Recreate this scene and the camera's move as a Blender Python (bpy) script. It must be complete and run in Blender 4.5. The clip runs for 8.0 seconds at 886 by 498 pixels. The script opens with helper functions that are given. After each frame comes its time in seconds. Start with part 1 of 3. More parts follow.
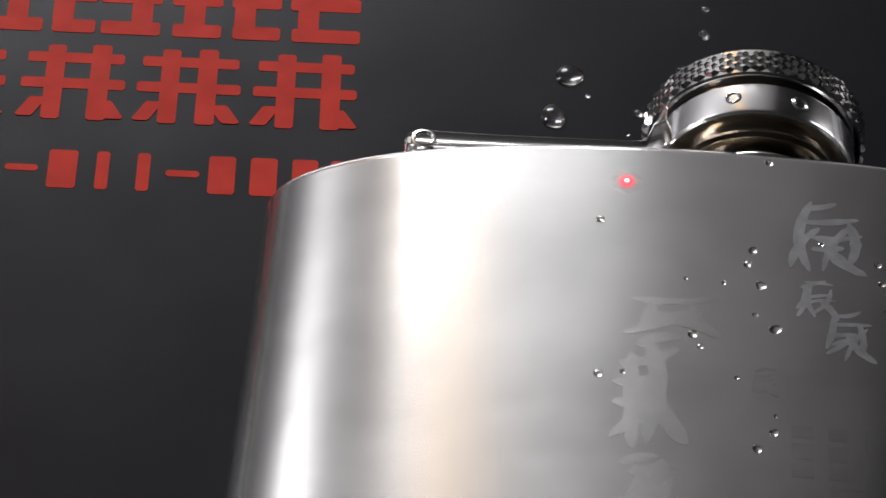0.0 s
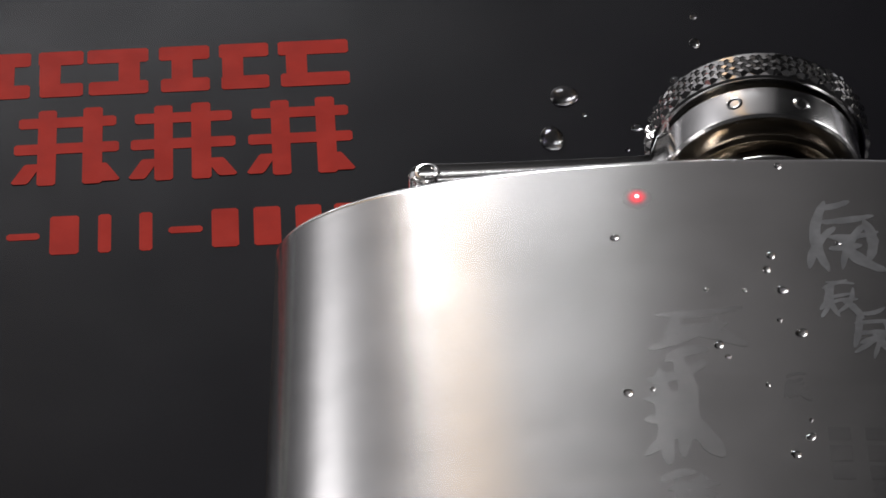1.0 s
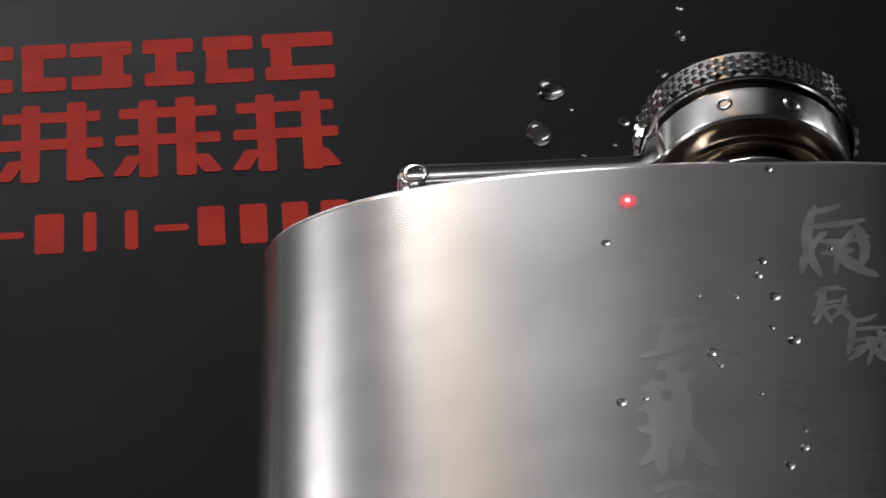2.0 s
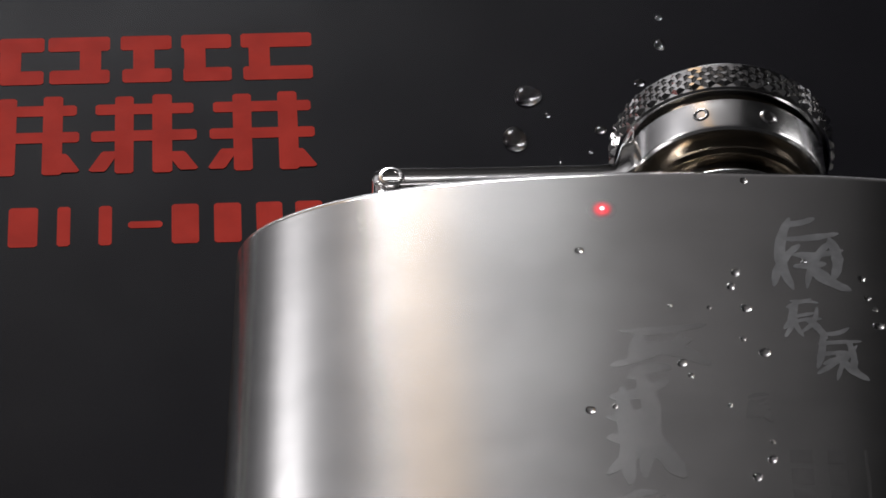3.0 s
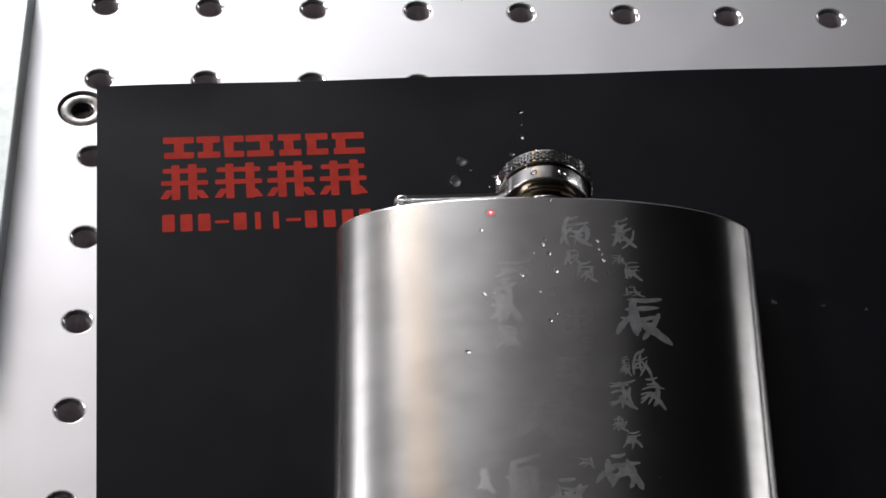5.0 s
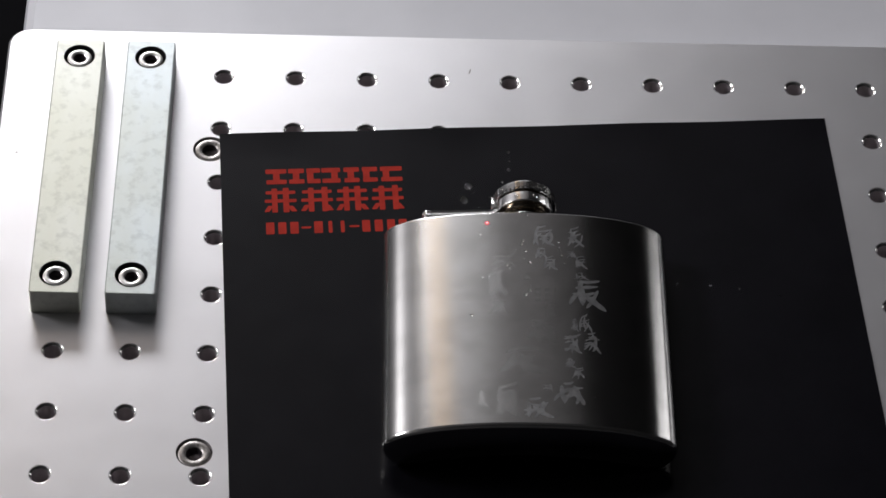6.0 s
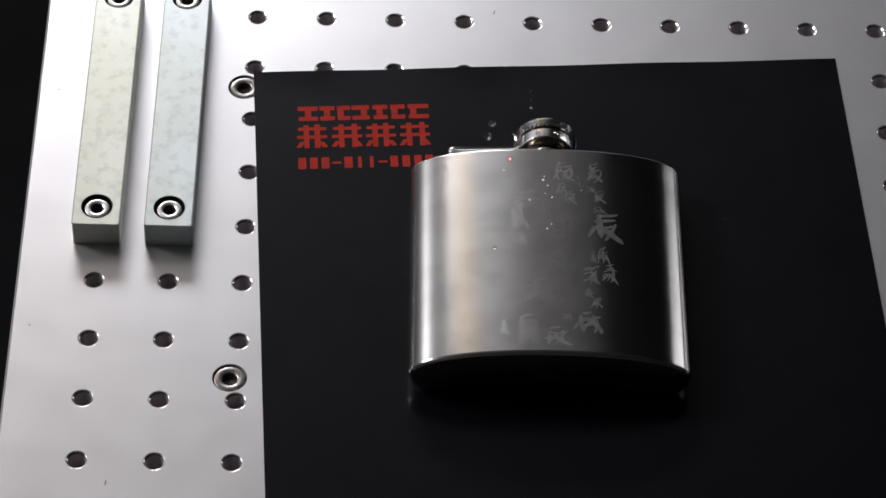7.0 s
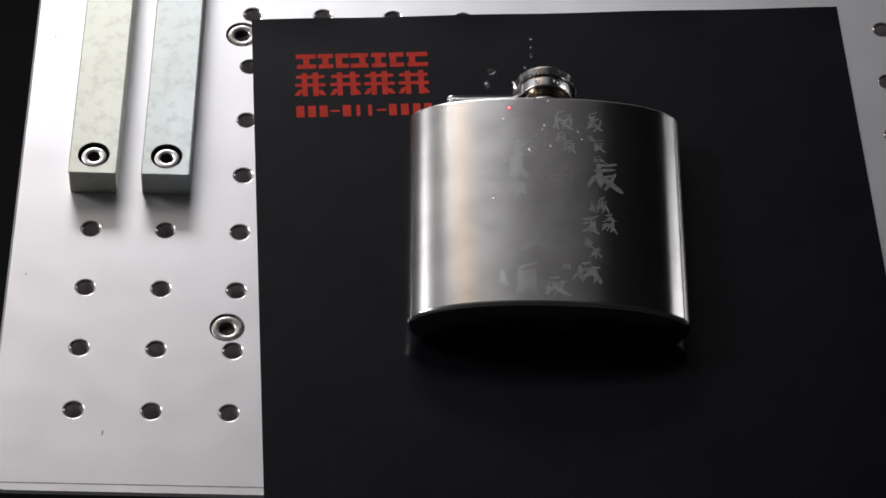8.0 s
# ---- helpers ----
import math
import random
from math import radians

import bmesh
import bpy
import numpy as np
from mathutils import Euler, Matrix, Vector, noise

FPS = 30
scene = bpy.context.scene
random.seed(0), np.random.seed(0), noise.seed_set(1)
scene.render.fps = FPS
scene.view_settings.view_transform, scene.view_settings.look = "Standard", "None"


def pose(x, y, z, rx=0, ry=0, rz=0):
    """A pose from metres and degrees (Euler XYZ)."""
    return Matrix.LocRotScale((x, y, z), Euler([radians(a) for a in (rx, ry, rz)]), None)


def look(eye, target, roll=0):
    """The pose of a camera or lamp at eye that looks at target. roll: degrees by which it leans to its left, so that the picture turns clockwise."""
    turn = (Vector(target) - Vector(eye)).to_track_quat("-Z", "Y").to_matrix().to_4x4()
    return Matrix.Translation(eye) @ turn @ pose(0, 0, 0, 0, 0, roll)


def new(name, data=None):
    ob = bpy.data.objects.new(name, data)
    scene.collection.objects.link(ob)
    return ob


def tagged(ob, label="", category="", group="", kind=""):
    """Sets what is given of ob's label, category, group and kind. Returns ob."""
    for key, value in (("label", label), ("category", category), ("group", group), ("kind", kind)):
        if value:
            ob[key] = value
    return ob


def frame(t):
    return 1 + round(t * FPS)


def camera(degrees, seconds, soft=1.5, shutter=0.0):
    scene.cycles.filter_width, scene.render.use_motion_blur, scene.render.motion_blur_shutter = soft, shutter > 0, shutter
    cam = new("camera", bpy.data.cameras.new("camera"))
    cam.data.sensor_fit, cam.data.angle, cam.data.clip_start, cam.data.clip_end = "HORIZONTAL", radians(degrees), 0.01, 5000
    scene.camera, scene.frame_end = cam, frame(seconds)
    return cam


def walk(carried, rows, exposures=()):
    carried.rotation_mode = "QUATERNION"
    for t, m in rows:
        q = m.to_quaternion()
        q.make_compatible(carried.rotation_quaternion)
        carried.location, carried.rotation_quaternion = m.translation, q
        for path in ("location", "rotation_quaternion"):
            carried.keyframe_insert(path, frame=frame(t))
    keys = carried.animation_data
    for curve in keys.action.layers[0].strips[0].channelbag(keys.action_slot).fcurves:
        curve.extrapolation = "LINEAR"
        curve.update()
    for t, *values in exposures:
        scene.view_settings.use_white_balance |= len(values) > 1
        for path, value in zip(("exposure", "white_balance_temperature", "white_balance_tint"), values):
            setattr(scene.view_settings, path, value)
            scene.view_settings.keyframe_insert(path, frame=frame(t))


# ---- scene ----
cam = camera(16.00, 8.0, soft=1.6)
PATH = [
    (0, (0.07685, -0.28901, 0.22862), (0.07362, -0.08445, 0.00920), 4.36),
    (0.5, (0.07698, -0.28942, 0.22876), (0.07354, -0.08349, 0.01063), 1.84),
    (1, (0.07252, -0.28699, 0.22704), (0.07233, -0.08044, 0.00946), -0.17),
    (1.5, (0.07034, -0.28492, 0.22715), (0.07315, -0.07949, 0.00854), 0.73),
    (1.7, (0.06973, -0.28055, 0.23100), (0.07318, -0.07946, 0.00841), 0.24),
    (3, (0.06977, -0.28066, 0.23110), (0.07594, -0.07923, 0.00886), 2.43),
    (3.5, (0.06957, -0.28045, 0.23102), (0.07636, -0.07926, 0.00858), 2.67),
    (4, (0.06989, -0.29575, 0.24930), (0.07460, -0.09541, 0.02604), 2.16),
    (4.2, (0.06858, -0.32224, 0.27765), (0.07468, -0.12199, 0.05435), 2.42),
    (4.4, (0.06568, -0.38121, 0.34074), (0.07486, -0.18115, 0.11737), 3.01),
    (4.5, (0.06567, -0.40910, 0.37256), (0.07543, -0.20987, 0.14848), 2.54),
    (4.6, (0.06408, -0.45440, 0.42249), (0.07547, -0.25573, 0.19799), 3.50),
    (5, (0.05852, -0.55008, 0.52750), (0.06779, -0.34986, 0.30427), 2.86),
    (5.2, (0.05719, -0.57977, 0.55827), (0.06437, -0.37822, 0.33617), 2.45),
    (6.3, (0.04711, -0.80300, 0.82698), (0.05510, -0.60634, 0.60056), 2.96),
    (6.5, (0.04805, -0.80234, 0.82645), (0.05452, -0.60635, 0.59941), 2.67),
    (7, (0.04838, -0.80088, 0.82552), (0.05380, -0.60806, 0.59575), 2.45),
    (7.5, (0.04642, -0.79986, 0.82575), (0.05257, -0.60984, 0.59369), 2.68),
    (8, (0.04878, -0.79503, 0.82359), (0.05435, -0.60665, 0.59018), 2.61),
]
walk(cam, [(t, look(eye, target, roll)) for t, eye, target, roll in PATH], exposures=[(0.0, 0.62, 6400, 12), (0.5, 0.32, 6400, 12), (1.0, 0.26, 6400, 12), (1.5, 0.2, 6400, 12), (3.0, 0.26, 6400, 12), (4.0, 0.3, 6400, 12), (5.0, 0.28, 6400, 12), (6.5, 0.0, 6400, 12), (7.0, 0.08, 6400, 12), (8.0, 0.26, 6400, 12)])

# ---- world and lamps ----
world = bpy.data.worlds.new("world")
world.use_nodes = True
world.node_tree.nodes["Background"].inputs[0].default_value = (0.5, 0.52, 0.56, 1)
world.node_tree.nodes["Background"].inputs[1].default_value = 0.05
scene.world = world


def area_lamp(name, at, aim, sx, sy, watts, color):
    data = bpy.data.lights.new(name, "AREA")
    data.shape, data.size, data.size_y, data.energy, data.color = "RECTANGLE", sx, sy, watts, color
    ob = new(name, data)
    ob.matrix_world = look(at, aim)
    return ob


def added_point_lamp(name, at, radius, watts, color):
    data = bpy.data.lights.new(name, "POINT")
    data.shadow_soft_size, data.energy, data.color = radius, watts, color
    ob = new(name, data)
    ob.location = at
    return ob


# Unseen key lamp added at the left; lights plate, bars and wall strips.
added_point_lamp("added_point_lamp", (-1.66, 0.60, 1.38), 0.27, 116, (1.0, 0.985, 0.985))
# Unseen fill lamp added at the back to brighten the plate.
area_lamp("back_fill_light", (-0.31, 1.58, 0.84), (0.0, -0.1, 0.0), 0.66, 0.46, 19.5, (0.98, 0.99, 1.0))
# Unseen narrow lamp added for the highlight along the flask's right edge.
area_lamp("side_edge_light", (1.72, 1.05, 0.55), (0.11, -0.12, 0.0), 0.16, 0.9, 1.5, (1.0, 0.99, 0.98))


# ---- materials ----
def ramp_node(nt, stops):
    r = nt.nodes.new("ShaderNodeValToRGB")
    els = r.color_ramp.elements
    while len(els) < len(stops):
        els.new(0.5)
    for e, (p, c) in zip(els, stops):
        e.position, e.color = p, (*c, 1)
    return r


def noise_node(nt, scale, detail=4.0, stretch=(1, 1, 1), rough=0.55):
    tc = nt.nodes.new("ShaderNodeTexCoord")
    mp = nt.nodes.new("ShaderNodeMapping")
    mp.inputs["Scale"].default_value = stretch
    nz = nt.nodes.new("ShaderNodeTexNoise")
    nz.inputs["Scale"].default_value, nz.inputs["Detail"].default_value, nz.inputs["Roughness"].default_value = scale, detail, rough
    nt.links.new(tc.outputs["Object"], mp.inputs["Vector"])
    nt.links.new(mp.outputs["Vector"], nz.inputs["Vector"])
    return nz


def surface(name, color_a, color_b, scale=60.0, metallic=0.0, rough=(0.4, 0.5), bump=0.0, bump_scale=800.0, stretch=(1, 1, 1),
            bump_stretch=(1, 1, 1), detail=5.0, stain=None, lo=0.35, hi=0.65, aniso=0.0, ior=1.5, transmission=0.0, bump_dist=0.0002):
    m = bpy.data.materials.new(name)
    m.use_nodes = True
    nt = m.node_tree
    b = nt.nodes["Principled BSDF"]
    nz = noise_node(nt, scale, detail, stretch)
    cr = ramp_node(nt, [(lo, color_a), (hi, color_b)])
    nt.links.new(nz.outputs["Fac"], cr.inputs["Fac"])
    nt.links.new(cr.outputs["Color"], b.inputs["Base Color"])
    if stain:
        ns = noise_node(nt, stain[0], 3.0, (1, 1, 1), 0.6)
        sr = ramp_node(nt, [(stain[2], (stain[1],) * 3), (stain[2] + 0.2, (1, 1, 1))])
        mx = nt.nodes.new("ShaderNodeMix")
        mx.data_type, mx.blend_type = "RGBA", "MULTIPLY"
        mx.inputs["Factor"].default_value = 1.0
        nt.links.new(ns.outputs["Fac"], sr.inputs["Fac"])
        nt.links.new(cr.outputs["Color"], mx.inputs["A"])
        nt.links.new(sr.outputs["Color"], mx.inputs["B"])
        nt.links.new(mx.outputs["Result"], b.inputs["Base Color"])
    nr = noise_node(nt, scale * 3.1, 4.0, stretch)
    mr = nt.nodes.new("ShaderNodeMapRange")
    mr.inputs["From Min"].default_value, mr.inputs["From Max"].default_value = 0.3, 0.7
    mr.inputs["To Min"].default_value, mr.inputs["To Max"].default_value = rough
    nt.links.new(nr.outputs["Fac"], mr.inputs["Value"])
    nt.links.new(mr.outputs["Result"], b.inputs["Roughness"])
    b.inputs["Metallic"].default_value, b.inputs["IOR"].default_value = metallic, ior
    b.inputs["Transmission Weight"].default_value = transmission
    if aniso:
        b.inputs["Anisotropic"].default_value = aniso
        tg = nt.nodes.new("ShaderNodeTangent")
        tg.direction_type, tg.axis = "RADIAL", "Y"
        b.inputs["Anisotropic Rotation"].default_value = 0.25
        nt.links.new(tg.outputs["Tangent"], b.inputs["Tangent"])
    if bump:
        nb = noise_node(nt, bump_scale, 3.0, bump_stretch)
        bp = nt.nodes.new("ShaderNodeBump")
        bp.inputs["Strength"].default_value, bp.inputs["Distance"].default_value = bump, bump_dist
        nt.links.new(nb.outputs["Fac"], bp.inputs["Height"])
        nt.links.new(bp.outputs["Normal"], b.inputs["Normal"])
    return m


def glow(name, color, strength):
    m = bpy.data.materials.new(name)
    m.use_nodes = True
    b = m.node_tree.nodes["Principled BSDF"]
    b.inputs["Base Color"].default_value = (*color, 1)
    b.inputs["Emission Color"].default_value, b.inputs["Emission Strength"].default_value = (*color, 1), strength
    return m


M_PLATE = surface("anodised_aluminium", (0.80, 0.79, 0.81), (0.83, 0.82, 0.84), 25, 0.93, (0.315, 0.345), 0.12, 2500, bump_dist=0.00005)
M_BASE = surface("grey_machine_enamel", (0.52, 0.52, 0.55), (0.58, 0.58, 0.61), 12, 0.1, (0.4, 0.5), 0.1, 900)
M_CARD = surface("black_coated_card", (0.0030, 0.0028, 0.0043), (0.0042, 0.0040, 0.0060), 30, 0.0, (0.205, 0.23), 0.03, 1800, bump_dist=0.00004, ior=1.34)
M_RED = surface("red_print", (0.34, 0.022, 0.013), (0.41, 0.029, 0.017), 300, 0.0, (0.5, 0.6), ior=1.15)
M_STEEL = surface("brushed_stainless_steel", (0.58, 0.57, 0.56), (0.60, 0.59, 0.58), 400, 1.0, (0.188, 0.202), stretch=(0.06, 1, 1), aniso=0.74, stain=(55, 0.84, 0.38))
M_CHROME = surface("polished_chrome", (0.80, 0.79, 0.78), (0.87, 0.86, 0.85), 120, 1.0, (0.16, 0.22))
M_KNURL = surface("polished_knurled_chrome", (0.80, 0.79, 0.78), (0.87, 0.86, 0.85), 120, 1.0, (0.07, 0.12))
M_NECK = surface("brass_tinted_steel", (0.24, 0.20, 0.15), (0.34, 0.285, 0.22), 150, 1.0, (0.1, 0.2))
# Neck steel, darkened in its colour for the shade below the collar.
M_NECKDARK = surface("painted_shade_steel", (0.10, 0.09, 0.08), (0.16, 0.145, 0.13), 150, 1.0, (0.15, 0.25))
M_ENGRAVE = surface("laser_etched_steel", (0.17, 0.17, 0.173), (0.25, 0.25, 0.253), 500, 0.78, (0.34, 0.44))
M_ENGRAVE_PALE = surface("faint_etched_steel", (0.47, 0.465, 0.46), (0.53, 0.52, 0.51), 400, 1.0, (0.235, 0.265), aniso=0.7)
M_BAR = surface("zinc_plated_steel", (0.55, 0.555, 0.47), (0.64, 0.65, 0.60), 38, 0.7, (0.36, 0.46), 0.15, 350, stretch=(1, 0.5, 1), detail=6, lo=0.3, hi=0.7, stain=(260, 0.84, 0.30))
M_BAR_BLUE = surface("bluish_zinc_plated_steel", (0.53, 0.55, 0.50), (0.62, 0.67, 0.69), 38, 0.7, (0.36, 0.46), 0.15, 350, stretch=(1, 0.5, 1), detail=6, lo=0.3, hi=0.7, stain=(260, 0.84, 0.30))
M_SCREW = surface("bright_screw_steel", (0.66, 0.65, 0.63), (0.78, 0.77, 0.75), 300, 0.85, (0.26, 0.36))
M_GREYSCREW = surface("worn_screw_steel", (0.22, 0.205, 0.195), (0.42, 0.40, 0.385), 400, 0.9, (0.25, 0.4))
# Black that paints the shade inside the bar bores and hinge hole.
M_DARK = surface("recess_shade_black", (0.012, 0.012, 0.013), (0.03, 0.028, 0.027), 300, 0.2, (0.4, 0.55))
M_THREAD = surface("tapped_aluminium", (0.70, 0.65, 0.67), (0.78, 0.73, 0.75), 500, 0.65, (0.16, 0.26))
M_SOCKET = surface("worn_socket_steel", (0.10, 0.085, 0.09), (0.20, 0.18, 0.185), 600, 0.5, (0.3, 0.45))
M_WATER = surface("water", (1, 1, 1), (1, 1, 1), 10, 0.0, (0.0, 0.02), ior=1.33, transmission=1.0)
# The floor's deep shade is put into this near-black colour.
M_FLOOR = surface("shade_dark_floor", (0.003, 0.003, 0.0035), (0.006, 0.006, 0.007), 3, 0.0, (0.85, 0.95), ior=1.15)
# Tones of the unseen strips, tuned for the bands the flask reflects.
M_WALL = surface("grey_reflect_strip", (0.48, 0.47, 0.468), (0.51, 0.50, 0.498), 2, 0.0, (0.7, 0.8))
M_PALE = surface("pale_reflect_strip", (0.15, 0.15, 0.154), (0.17, 0.17, 0.174), 2, 0.0, (0.7, 0.8))
M_DIM = surface("light_grey_reflect_strip", (0.34, 0.336, 0.336), (0.37, 0.366, 0.366), 2, 0.0, (0.7, 0.8))
M_BEIGE = surface("beige_reflect_strip", (0.72, 0.50, 0.285), (0.76, 0.53, 0.305), 2, 0.0, (0.7, 0.8))
# Unseen walls and ceiling stay dark so the flask and card reflect little.
M_BLACK = surface("black_wall_paint", (0.018, 0.018, 0.019), (0.026, 0.026, 0.027), 2, 0.0, (0.6, 0.7))
M_CEIL = surface("ceiling_paint", (0.07, 0.07, 0.07), (0.08, 0.08, 0.08), 2, 0.0, (0.7, 0.8))
M_SPOT = glow("laser_light_core", (1.0, 0.45, 0.45), 3.0)
M_HALO = glow("laser_light_rim", (1.0, 0.04, 0.07), 0.75)


def fade_out(m, radius):
    """Lets a small glow fade away from its middle."""
    nt = m.node_tree
    tc, ln = nt.nodes.new("ShaderNodeTexCoord"), nt.nodes.new("ShaderNodeVectorMath")
    ln.operation = "LENGTH"
    mr = nt.nodes.new("ShaderNodeMapRange")
    mr.interpolation_type = "SMOOTHSTEP"
    mr.inputs["From Min"].default_value, mr.inputs["From Max"].default_value = 0.0, radius
    mr.inputs["To Min"].default_value, mr.inputs["To Max"].default_value = 0.42, 0.0
    nt.links.new(tc.outputs["Object"], ln.inputs[0])
    nt.links.new(ln.outputs["Value"], mr.inputs["Value"])
    nt.links.new(mr.outputs["Result"], nt.nodes["Principled BSDF"].inputs["Alpha"])


fade_out(M_HALO, 0.0011)


# ---- mesh helpers ----
def finish(name, bm, material, smooth=None):
    me = bpy.data.meshes.new(name)
    bmesh.ops.recalc_face_normals(bm, faces=bm.faces)
    if smooth is not None:
        for f in bm.faces:
            f.smooth = True
        for e in bm.edges:
            if len(e.link_faces) == 2 and e.calc_face_angle(0) > radians(smooth):
                e.smooth = False
    bm.to_mesh(me)
    bm.free()
    me.materials.append(material)
    return me


def thing(name, at, label, category, group="", rz=0.0):
    ob = new(name)
    ob.matrix_world = pose(*at, 0, 0, rz)
    ob.empty_display_size = 0.01
    return tagged(ob, label, category, group)


def part(name, bm, material, parent, label="", smooth=None, at=None):
    me = bm if isinstance(bm, bpy.types.Mesh) else finish(name, bm, material, smooth)
    ob = new(name, me)
    ob.parent = parent
    if at is not None:
        ob.matrix_basis = at
    if label:
        tagged(ob, label)
    return ob


def structure(name, bm, material, label, smooth=None):
    return tagged(new(name, finish(name, bm, material, smooth)), label, name.split("_")[0], kind="structure")


def circle(cx, cy, r, n):
    return [(cx + r * math.cos(2 * math.pi * k / n), cy + r * math.sin(2 * math.pi * k / n)) for k in range(n)]


def round_rect(x0, y0, x1, y1, r, n=6):
    pts = []
    for cx, cy, a in ((x1 - r, y1 - r, 0), (x0 + r, y1 - r, 90), (x0 + r, y0 + r, 180), (x1 - r, y0 + r, 270)):
        for k in range(n + 1):
            t = radians(a + 90 * k / n)
            pts.append((cx + r * math.cos(t), cy + r * math.sin(t)))
    return pts


def slab(x0, y0, x1, y1, r, ztop, zbot, holes, chamfer=0.0004, depth=None):
    """A plate with rounded corners, a small chamfer and round holes (x, y, radius) down to a depth."""
    from mathutils.geometry import delaunay_2d_cdt
    c = chamfer
    inner, outer = round_rect(x0 + c, y0 + c, x1 - c, y1 - c, r), round_rect(x0, y0, x1, y1, r + c)
    verts, edges = [Vector(p) for p in inner], [(k, (k + 1) % len(inner)) for k in range(len(inner))]
    rings = []
    for hx, hy, hr in holes:
        base = len(verts)
        ring = circle(hx, hy, hr, 28)
        verts += [Vector(p) for p in ring]
        edges += [(base + k, base + (k + 1) % 28) for k in range(28)]
        rings.append(ring)
    vs, _, fs, *_ = delaunay_2d_cdt(verts, edges, [], 1, 1e-7)
    bm = bmesh.new()
    bv = [bm.verts.new((p[0], p[1], ztop)) for p in vs]
    for f in fs:
        cx, cy = sum(vs[i][0] for i in f) / 3, sum(vs[i][1] for i in f) / 3
        if not any((cx - hx) ** 2 + (cy - hy) ** 2 < (hr * 0.985) ** 2 for hx, hy, hr in holes):
            bm.faces.new([bv[i] for i in f])

    def loop(pts, z):
        return [bm.verts.new((p[0], p[1], z)) for p in pts]

    def bridge(a, b):
        for k in range(len(a)):
            bm.faces.new((a[k], a[(k + 1) % len(a)], b[(k + 1) % len(a)], b[k]))
    la, lb, lc = loop(inner, ztop), loop(outer, ztop - c), loop(outer, zbot)
    bridge(la, lb), bridge(lb, lc)
    bm.faces.new(list(reversed(lc)))
    if depth:
        for ring in rings:
            ra, rb = loop(ring, ztop), loop(ring, ztop - depth)
            bridge(ra, rb)
            bm.faces.new(rb)
    bmesh.ops.remove_doubles(bm, verts=bm.verts, dist=2e-6)
    return bm


def lathe(profile, n=48, axis="z", caps=True):
    """Turns (radius, height) pairs round an axis."""
    bm = bmesh.new()
    rings = []
    for r, h in profile:
        ring = []
        for k in range(n):
            a = 2 * math.pi * k / n
            p = (r * math.cos(a), r * math.sin(a), h) if axis == "z" else (r * math.cos(a), h, r * math.sin(a))
            ring.append(bm.verts.new(p))
        rings.append(ring)
    for a, b in zip(rings, rings[1:]):
        for k in range(n):
            bm.faces.new((a[k], a[(k + 1) % n], b[(k + 1) % n], b[k]))
    if caps:
        bm.faces.new(rings[0]), bm.faces.new(list(reversed(rings[-1])))
    return bm


def box(x0, y0, z0, x1, y1, z1, bevel=0.0, segments=2):
    bm = bmesh.new()
    bmesh.ops.create_cube(bm, size=1.0, matrix=Matrix.Translation(((x0 + x1) / 2, (y0 + y1) / 2, (z0 + z1) / 2)) @ Matrix.Diagonal((x1 - x0, y1 - y0, z1 - z0, 1)))
    if bevel:
        bmesh.ops.bevel(bm, geom=bm.edges[:], offset=bevel, segments=segments, affect="EDGES", profile=0.5)
    return bm


# ---- unseen room added round the machine ----
structure("floor", box(-2.8, -2.2, -0.9, 2.8, 1.8, -0.8), M_FLOOR, "workshop floor with deep shade put into its colour")
structure("ceiling", box(-2.8, -2.2, 3.2, 2.8, 1.8, 3.3), M_CEIL, "unseen plain ceiling, kept dark")
structure("wall_west", box(-2.8, -2.2, -0.8, -2.7, 1.7, 3.2), M_BLACK, "plain dark painted wall")
structure("wall_south", box(-2.7, -2.2, -0.8, 2.7, -2.1, 3.2), M_BLACK, "plain dark painted wall")
structure("wall_east", box(2.7, -2.2, -0.8, 2.8, 1.7, 3.2), M_BLACK, "plain dark painted wall")
structure("wall_north", box(-2.8, 1.7, -0.8, 2.8, 1.8, 3.2), M_BLACK, "plain dark painted wall")
# Unseen strips added behind the machine to make the flask's reflected bands.
structure("wall_north_pale", box(-2.5, 1.6, -0.8, -0.87, 1.7, 3.2), M_PALE, "unseen pale strip added to reflect in the flask")
structure("wall_north_beige", box(-0.87, 1.61, -0.8, -0.53, 1.7, 3.2), M_BEIGE, "unseen beige strip added to reflect in the flask")
structure("wall_north_grey", box(-0.53, 1.62, -0.8, 0.42, 1.7, 3.2), M_WALL, "unseen grey strip added to reflect in the flask")
structure("wall_north_light", box(0.42, 1.625, -0.8, 0.68, 1.7, 3.2), M_DIM, "unseen light grey strip added to reflect in the flask")

# ---- machine table ----
base = thing("machine_base", (0.12, 0.1, -0.8), "light grey enamelled machine base under the work plate", "machine")
part("body", box(-0.195, -0.33, 0.0, 0.6, 0.55, 0.782, 0.004), M_BASE, base)

COLS, ROWS, PITCH = range(-2, 12), range(0, 9), 0.025
plate = thing("work_plate", (0, 0, 0), "silver anodised aluminium work plate with a grid of tapped holes", "work plate")
PLATE_SCREWS = [(-0.0033, -0.0347), (-0.0023, -0.1655), (0.252, -0.0335), (0.252, -0.1665)]
grid = [(c * PITCH, -r * PITCH) for c in COLS for r in ROWS]
part("body", slab(-0.0763, -0.2325, 0.3005, 0.0222, 0.007, 0.0, -0.018,
                  [(x, y, 0.0034) for x, y in grid] + [(x, y, 0.0058) for x, y in PLATE_SCREWS], 0.0008), M_PLATE, plate)

